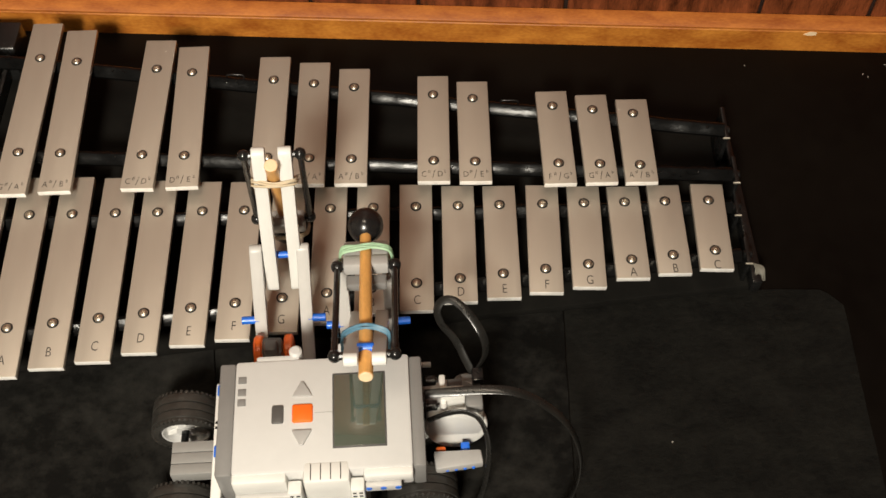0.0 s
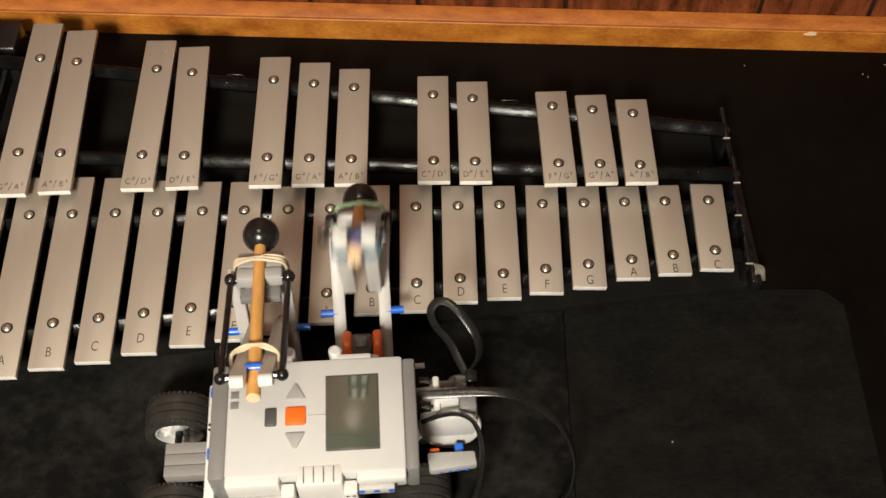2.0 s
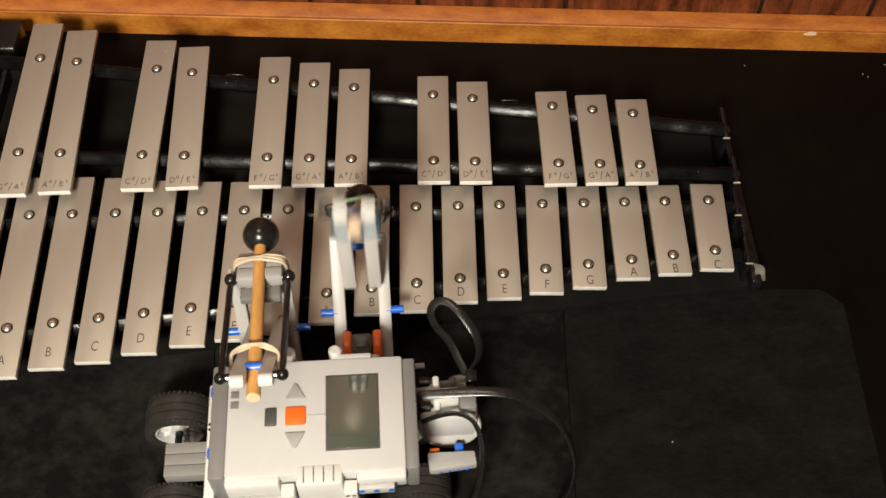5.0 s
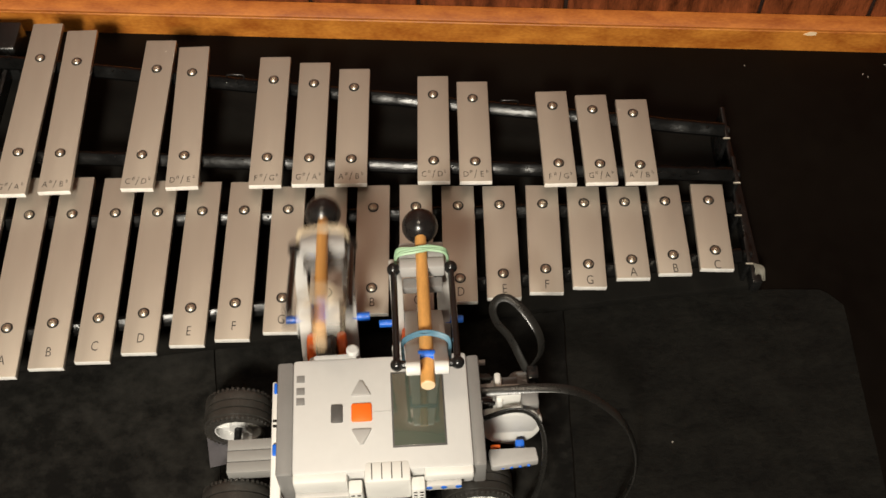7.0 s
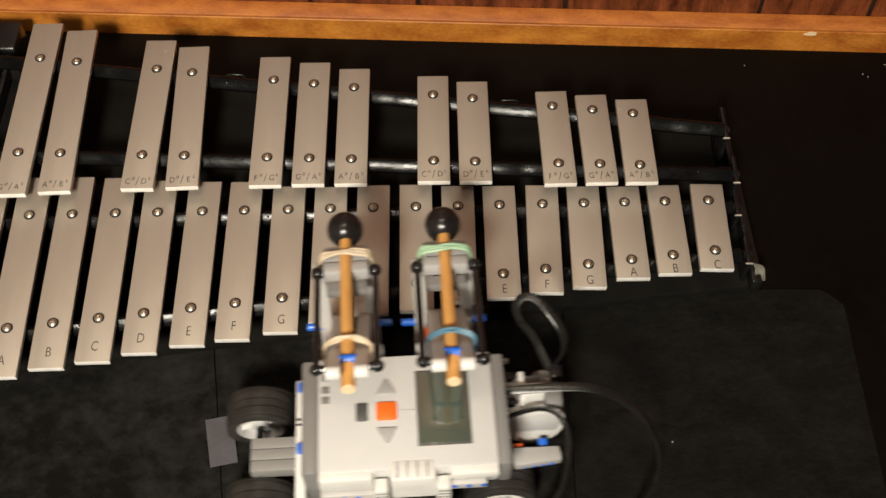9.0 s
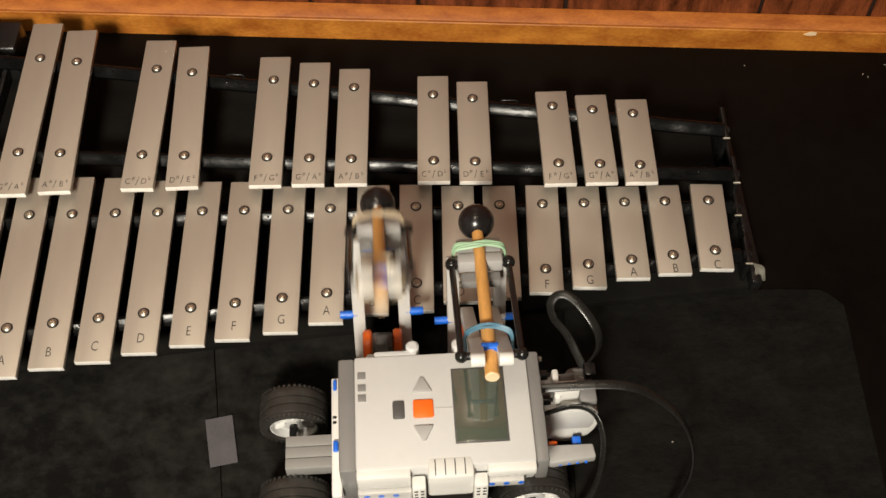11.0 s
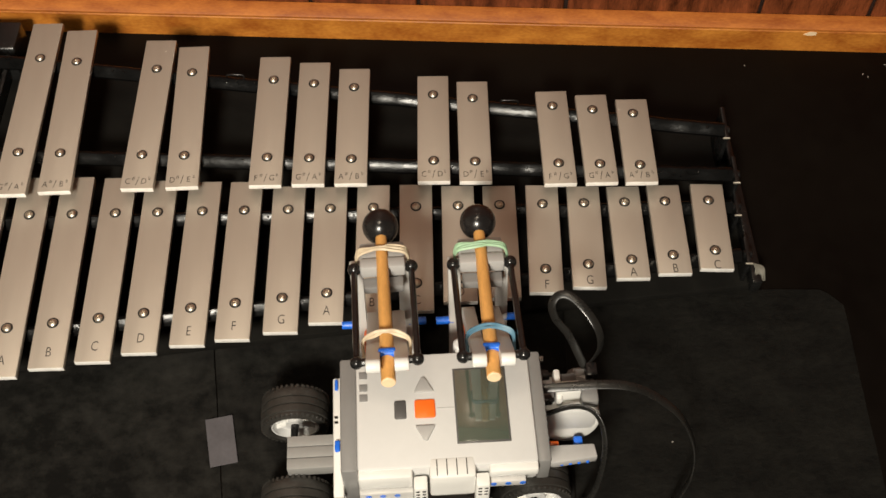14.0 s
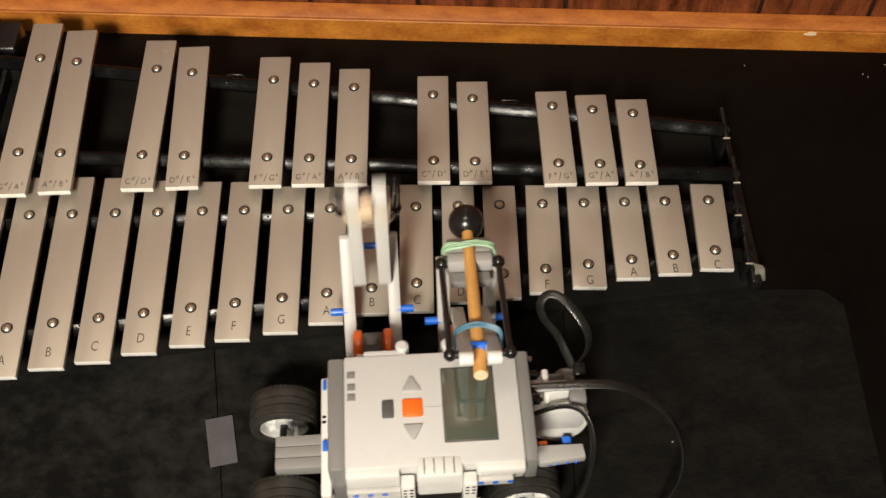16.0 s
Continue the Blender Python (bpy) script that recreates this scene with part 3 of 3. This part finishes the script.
housing.append(part("motor_end", bm, MIDGREY, motor, "mid-grey rounded motor end"))
housing.append(quick("end_plate", MIDGREY, motor, (0.0935, 0.1020, 0.0370, 0.0440, 0.0485, 0.0520), bevel=0.0010))
for ob in housing:
    ob.location = (-0.0025, -0.0060, 0.0130)
quick("orange_disc", ORANGE, motor, (0.074, 0.080, -0.0012, 0.0016, 0.030, 0.0430), bevel=0.001)
quick("blue_pin", BLUE, motor, (0.0890, 0.0945, -0.0015, 0.0040, 0.0390, 0.0430), bevel=0.001)
bm = bmesh.new()
prism(bm, [(0.0733, -0.0145), (0.1018, -0.0115), (0.1008, -0.0027), (0.0725, -0.0025)], 0.0385, 0.0460, 0.0012)
foot = part("foot_block", bm, LIGHTGREY, robot, "light grey block beside the brick")
for k in range(4):
    quick("pin", BLUE, foot, (0.0793 + 0.0052 * k, 0.0811 + 0.0052 * k, -0.0142 + 0.0003 * k, -0.0118 + 0.0003 * k, 0.0410, 0.0422), bevel=0.0003)


def cable(pts, twist=(0, 0, 1), roll=0.0, wide=0.0056):
    bm = bmesh.new()
    sweep(bm, pts, wide, 0.0016, 8, False, twist, roll)
    part("cable", bm, CABLE, robot, "flat black connector cable")


cable([(0.1012, 0.0345, 0.06), (0.095, 0.0438, 0.07), (0.0888, 0.0531, 0.08), (0.0809, 0.0587, 0.09), (0.0786, 0.0639, 0.098), (0.0825, 0.0673, 0.103), (0.0895, 0.0655, 0.104), (0.0977, 0.0571, 0.101), (0.1039, 0.0483, 0.095), (0.1062, 0.0433, 0.086), (0.1047, 0.0412, 0.076), (0.099, 0.0401, 0.062)], (1, 0, 0.3), -70, 0.0050)
cable([(0.0688, 0.02, 0.076), (0.0835, 0.0196, 0.078), (0.1032, 0.0189, 0.08), (0.1179, 0.0173, 0.08), (0.1296, 0.0144, 0.077), (0.1404, 0.0096, 0.072), (0.1498, 0.0031, 0.066), (0.1565, -0.0048, 0.057), (0.1596, -0.0131, 0.046), (0.1581, -0.0217, 0.034), (0.1529, -0.0281, 0.022), (0.1435, -0.037, 0.012), (0.1216, -0.0432, 0.008)], (0, 1, 0.5), -75)
cable([(0.07, 0.0079, 0.066), (0.0811, 0.0087, 0.072), (0.0907, 0.0083, 0.074), (0.0986, 0.0047, 0.073), (0.1028, -0.002, 0.069), (0.1044, -0.0113, 0.06), (0.1027, -0.0205, 0.046), (0.0985, -0.028, 0.03), (0.0891, -0.0346, 0.014)], (0, 0.3, 1), 0, 0.0036)

quick("cable_plug", BLACK, robot, (0.0975, 0.1045, 0.0295, 0.0385, 0.0540, 0.0720), bevel=0.0012, label="black cable plug")

# ---- hammers ----
PIVOT = (0.090, 0.045)  # y and z of the hammer axle
HUB = (0.076, 0.036)  # y and z of the rocker's axle
SWING = 60.0


def striker(x, band_far, band_near, yaw):
    """A mallet arm lying back; its own space has the hammer axle at the origin."""
    oy, oz = PIVOT

    def q(y, z):
        return y - oy, z - oz

    tail, head = Vector((0, *q(-0.0004, 0.1349))), Vector((0, *q(0.1172, 0.1110)))
    run = (head - tail).normalized()
    up = Vector((1, 0, 0)).cross(run)
    lie = Matrix((Vector((1, 0, 0)), run, up)).transposed().to_4x4()
    lie.translation = tail  # x across, y along the stick from its tail, z off it
    bm = bmesh.new()
    box(bm, -0.0134, 0.0134, 0.0850, 0.0935, -0.0080, 0.0010, 0.0016, 2, lie)
    box(bm, -0.0132, 0.0132, 0.0934, 0.1072, -0.0080, -0.0004, 0.0012, 2, lie)
    hammer = part("hammer", bm, LIGHTGREY, robot, "mallet arm of white beams and black rods")
    bm = bmesh.new()
    box(bm, -0.0118, 0.0118, 0.0765, 0.0848, -0.0125, -0.0070, 0.0010, 2, lie)
    part("under_block", bm, MIDGREY, hammer)
    lo, hi = q(0.0768, 0.0714), q(0.0060, 0.1430)
    for s in (-1, 1):
        bm = bmesh.new()
        liftarm(bm, lo, hi, s * 0.0076, 0.0078)
        part("swing_beam", bm, WHITE, hammer, "white round-ended beam")
        bm = bmesh.new()
        p, r = q(0.0087, 0.1425), q(0.0853, 0.1143)
        rod(bm, (s * 0.0162, *p), (s * 0.0168, *r), 0.0019, 10)
        ball(bm, (s * 0.0162, *p), 0.0036, 14)
        ball(bm, (s * 0.0168, *r), 0.0040, 14)
        rod(bm, (s * 0.0110, *p), (s * 0.0162, *p), 0.0022, 10)
        rod(bm, (s * 0.0120, *r), (s * 0.0168, *r), 0.0022, 10)
        part("link_rod", bm, BLACK, hammer, "glossy black ball-ended rod")
    bm = bmesh.new()
    rod(bm, tail, head, 0.0040, 20, 0.0034)
    stick = part("mallet_stick", bm, STICK, hammer, "birch wood mallet stick")
    bm = bmesh.new()
    rod(bm, tail + run * 0.0005, tail - run * 0.0004, 0.0039, 20)
    part("cut_end", bm, STICKEND, stick, "pale sawn end")
    bm = bmesh.new()
    ball(bm, head, 0.0110, 32)
    part("mallet_head", bm, BALL, hammer, "round black rubber mallet head")
    bm = bmesh.new()
    rod(bm, lie @ Vector((-0.0046, 0.0185, 0.0028)), lie @ Vector((0.0046, 0.0185, 0.0028)), 0.0027, 14)
    part("pin", bm, BLUE, hammer, "blue axle pin")
    bm = bmesh.new()
    for k in range(4):
        o, wide, deep = 0.0972 + (k - 1.5) * 0.0011, 0.0142, 0.013
        w = [random.uniform(-0.0013, 0.0013) for _ in range(7)]
        ring = [(0, o + w[0], 0.0046), (0.0050, o + w[1], 0.0040), (wide, o + w[2], 0.0010), (wide, o + w[3], -deep + 0.002), (0, o, -deep - 0.001), (-wide, o + w[4], -deep + 0.002), (-wide, o + w[5], 0.0010), (-0.0050, o + w[6], 0.0040)]
        sweep(bm, [lie @ Vector(r) for r in ring], 0.0016, 0.0011, 5, True)
    part("rubber_band", bm, band_far, hammer, "rubber band wound round the stick and crosspiece")
    bm = bmesh.new()
    for k in range(3):
        w = [random.uniform(-0.0007, 0.0007) for _ in range(8)]
        o = 0.0014 * (k - 1)
        ring = [(0, 0.0322, 0.1330), (0.0060, 0.0314, 0.1322), (0.0124, 0.0284, 0.1307), (0.0128, 0.0213, 0.1289), (0.0112, 0.0161, 0.1273), (0, 0.0153, 0.1257)]
        ring += [(-a, b, c) for a, b, c in ring[4:0:-1]]
        sweep(bm, [(a, *q(b + w[n % 8], c + o + w[(n + 3) % 8])) for n, (a, b, c) in enumerate(ring)], 0.0018, 0.0012, 5, True)
    part("rubber_band", bm, band_near, hammer, "rubber band slung round both beams and the stick")
    hammer.matrix_local = pose(x, oy, oz, 0, 0, yaw)

    # the rocker that carries it
    hy, hz = HUB
    bm = bmesh.new()
    rod(bm, (-0.0112, 0.040, 0.052), (0.0112, 0.040, 0.052), 0.0022, 12)
    rocker = part("rocker", bm, BLUE, robot, "blue cross axle with two tall light grey beams")
    for s in (-1, 1):
        bm = bmesh.new()
        rod(bm, (s * 0.0150, 0.010, 0.0245), (s * 0.0262, 0.010, 0.0245), 0.0025, 12)
        part("axle_stub", bm, BLUE, rocker)
    for s in (-1, 1):
        bm = bmesh.new()
        liftarm(bm, (-0.008, -0.004), (0.0372, 0.0615), s * 0.0143, 0.0076)
        part("tall_beam", bm, TALLGREY, rocker, "light grey upright beam")
    rocker.matrix_local = pose(x, hy, hz, 0, 0, yaw)

    # its motor, fixed to the chassis
    own = quick("arm_motor", WHITE, robot, (x - 0.0110, x + 0.0110, 0.030, 0.056, 0.030, 0.066), bevel=0.003, label="white arm motor with orange hub")
    for s in (-1, 1):
        bm = bmesh.new()
        rod(bm, (x + s * 0.0065, 0.066, 0.056), (x + s * 0.0120, 0.066, 0.056), 0.0100, 24)
        part("orange_hub", bm, ORANGE, own, "orange motor hub")
    bm = bmesh.new()
    box(bm, x - 0.0062, x + 0.0062, 0.056, 0.068, 0.052, 0.070, 0.002)
    box(bm, x - 0.0042, x + 0.0042, 0.055, 0.063, 0.066, 0.0760, 0.002)
    part("motor_clamp", bm, DARKGREY, own, "dark grey clamp")
    return hammer, rocker


LEFT = striker(-0.0225, TAN_BAND, TAN_BAND, 2.0)
RIGHT = striker(0.0360, GREEN_BAND, TEAL_BAND, 2.0)


# ---- what moves ----
def between(rows, t):
    for (t0, a), (t1, b) in zip(rows, rows[1:]):
        if t <= t1:
            return a + (b - a) * max(0.0, t - t0) / (t1 - t0)
    return rows[-1][1]


# way along the track in millimetres, against time
TRAVEL = [(0, -100.5), (0.4, -100), (0.5, -92), (0.6, -81), (0.7, -69), (0.8, -60), (0.9, -64), (1.0, -67.6), (1.5, -67.6), (1.6, -73), (1.7, -83.5), (1.8, -94.5), (1.9, -106.5),
          (2.0, -104.3), (2.2, -101.5), (2.4, -100.5), (3.4, -100.3), (3.5, -91), (3.6, -79.6), (3.7, -67.4), (3.8, -59.7), (3.9, -63.8), (4.0, -67.3), (4.5, -67.6), (4.6, -73), (4.7, -83.5),
          (4.8, -94.5), (4.9, -106.5), (5.0, -104.3), (5.2, -101.5), (5.4, -100.5), (5.6, -100.3), (5.7, -91), (5.8, -79.6), (5.9, -67.4), (6.0, -60), (6.1, -64), (6.3, -67.6), (7.7, -67.6), (7.8, -59.5), (7.9, -48.5),
          (8.0, -36.8), (8.1, -29), (8.2, -28.5), (8.3, -33), (8.5, -33.5), (8.8, -33.5), (8.9, -42), (9.0, -53.7), (9.1, -66.5), (9.2, -75.2), (9.3, -72), (9.5, -68.5), (9.8, -67.6), (9.9, -59.5), (10.0, -48.5),
          (10.1, -36.8), (10.2, -29), (10.3, -30), (10.4, -33), (11.8, -33.5), (11.9, -20.5), (12.0, -6.7), (12.1, 1.0), (12.2, 1.6), (12.3, -1.0), (12.5, -3.0), (12.9, -3.0), (13.0, -14.3), (13.1, -27.5),
          (13.2, -38.8), (13.3, -36), (13.5, -33.2), (14.0, -32.3), (14.2, -33), (14.3, -24.6), (14.4, -12), (14.5, 0.0), (14.6, 1.3), (14.7, -1.2), (15.0, -3.0), (15.5, -3.0), (15.6, -9.2), (15.7, -21.2), (15.8, -34.1), (15.9, -42), (16.0, -39.2)]
# swing of each arm, 0 lying back and 1 on the bar
LEFT_SWING = [(0, 1), (0.1, 0.97), (0.2, 0.72), (0.3, 0.2), (0.4, 0), (0.7, 0), (0.8, 0.33), (0.9, 0.85), (1.0, 1), (1.1, 1), (1.2, 0.97), (1.3, 0.78), (1.4, 0.32), (1.5, 0.03), (1.6, 0), (2.6, 0), (2.7, 0.45), (2.8, 0.88),
              (2.9, 1), (3.0, 1), (3.1, 0.92), (3.2, 0.7), (3.3, 0.2), (3.4, 0), (3.7, 0), (3.8, 0.33), (3.9, 0.85), (4.0, 1), (4.1, 1), (4.2, 0.93), (4.3, 0.72), (4.4, 0.22), (4.5, 0), (6.9, 0), (7.0, 0.2), (7.1, 0.75),
              (7.2, 1), (7.3, 1), (7.4, 0.92), (7.5, 0.60), (7.6, 0.2), (7.7, 0), (8.0, 0), (8.1, 0.3), (8.2, 0.8), (8.3, 1), (8.4, 1), (8.5, 0.95), (8.6, 0.8), (8.7, 0.33), (8.8, 0.02), (8.9, 0), (10.9, 0), (11.0, 0.3), (11.1, 0.8),
              (11.2, 1), (11.3, 1), (11.4, 0.95), (11.5, 0.85), (11.6, 0.5), (11.7, 0.1), (11.8, 0), (12.0, 0), (12.1, 0.05), (12.2, 0.45), (12.3, 0.85), (12.4, 1), (12.5, 1), (12.6, 0.8), (12.7, 0.48), (12.8, 0.15), (12.9, 0), (15.8, 0), (15.9, 0.25), (16.0, 0.68)]
RIGHT_SWING = [(0, 0.03), (0.2, 0.02), (0.4, 0), (1.8, 0), (1.9, 0.2), (2.0, 0.48), (2.1, 0.87), (2.2, 1), (2.3, 0.97), (2.4, 0.75), (2.5, 0.26), (2.6, 0), (2.7, 0), (2.8, 0.03), (2.9, 0.08), (3.1, 0.085), (3.2, 0.065), (3.3, 0.045), (3.4, 0), (4.8, 0), (4.9, 0.2), (5.0, 0.6), (5.1, 0.9), (5.2, 1), (5.3, 0.97), (5.4, 0.8), (5.5, 0.38), (5.6, 0),
               (5.9, 0), (6.0, 0.2), (6.1, 0.6), (6.2, 0.92), (6.3, 1), (6.4, 0.95), (6.5, 0.63), (6.6, 0.2), (6.7, 0), (9.1, 0), (9.2, 0.35), (9.3, 0.85), (9.4, 1), (9.5, 1), (9.6, 0.8), (9.7, 0.35), (9.8, 0), (10.0, 0), (10.1, 0.3),
               (10.2, 0.85), (10.3, 1), (10.4, 1), (10.5, 0.8), (10.6, 0.35), (10.7, 0), (13.1, 0), (13.2, 0.12), (13.3, 0.5), (13.4, 0.85), (13.5, 1), (13.6, 0.97), (13.7, 0.75), (13.8, 0.4), (13.9, 0), (14.5, 0), (14.6, 0.45), (14.7, 0.9),
               (14.8, 1), (14.9, 0.97), (15.0, 0.85), (15.1, 0.55), (15.2, 0.1), (15.3, 0), (16.0, 0)]
TRACK_TURN, HEADING = 3.7, 3.4  # degrees: the way it rolls, and the way it faces
LEAN = [(-0.12, 0.9), (-0.09, 0.9), (-0.067, 1.2), (-0.034, 2.0), (0.01, 1.9)]  # forward lean of a blow along the way


def motions():
    times = [k / 10 for k in range(161)]
    body, left, right, rockers, wheels = [], [], [], ([], []), [[] for _ in WHEELS]
    c, s = math.cos(radians(TRACK_TURN)), math.sin(radians(TRACK_TURN))
    for t in times:
        d = between(TRAVEL, t) / 1000
        a, b = between(LEFT_SWING, t), between(RIGHT_SWING, t)
        slack = min(1.0, max(0.0, (-d - 0.040) / 0.025))  # the arms lie further back near the low notes
        body.append((t, pose(0.0222 + d * c, 0.2757 + d * s, 0.0022, -between(LEAN, d) * max(a, b) ** 3, 0, HEADING)))
        for k, (x, swing) in enumerate(((-0.0225, a), (0.0360, b))):
            along_way = d + x + 0.05
            side = swing * (0.45 - 18 * along_way)  # sideways play of a blow, in degrees
            lift = math.sin(math.pi * swing)  # the linkage raises the arm half way
            play = -0.095 * (along_way + 0.02) * swing  # and in metres
            (left, right)[k].append((t, pose(x + play + 0.002, PIVOT[0] + 0.003 * lift, PIVOT[1] + 0.007 * lift, -SWING * swing + (2.0, 1.1)[k] * slack * (1 - swing), side, (1.0, -0.4)[k])))
            rockers[k].append((t, pose(x + 0.95 * play + 0.0005, *HUB, 18 * (1 - swing) - 18 * lift, side, 0.6)))
        for k, ob in enumerate(WHEELS):
            wheels[k].append((t, Matrix.Translation(ob.location) @ pose(0, 0, 0, 0, math.degrees(d / 0.0216), 0)))
    walk(robot, body)
    walk(LEFT[0], left)
    walk(RIGHT[0], right)
    walk(LEFT[1], rockers[0])
    walk(RIGHT[1], rockers[1])
    for ob, rows in zip(WHEELS, wheels):
        walk(ob, rows)


motions()
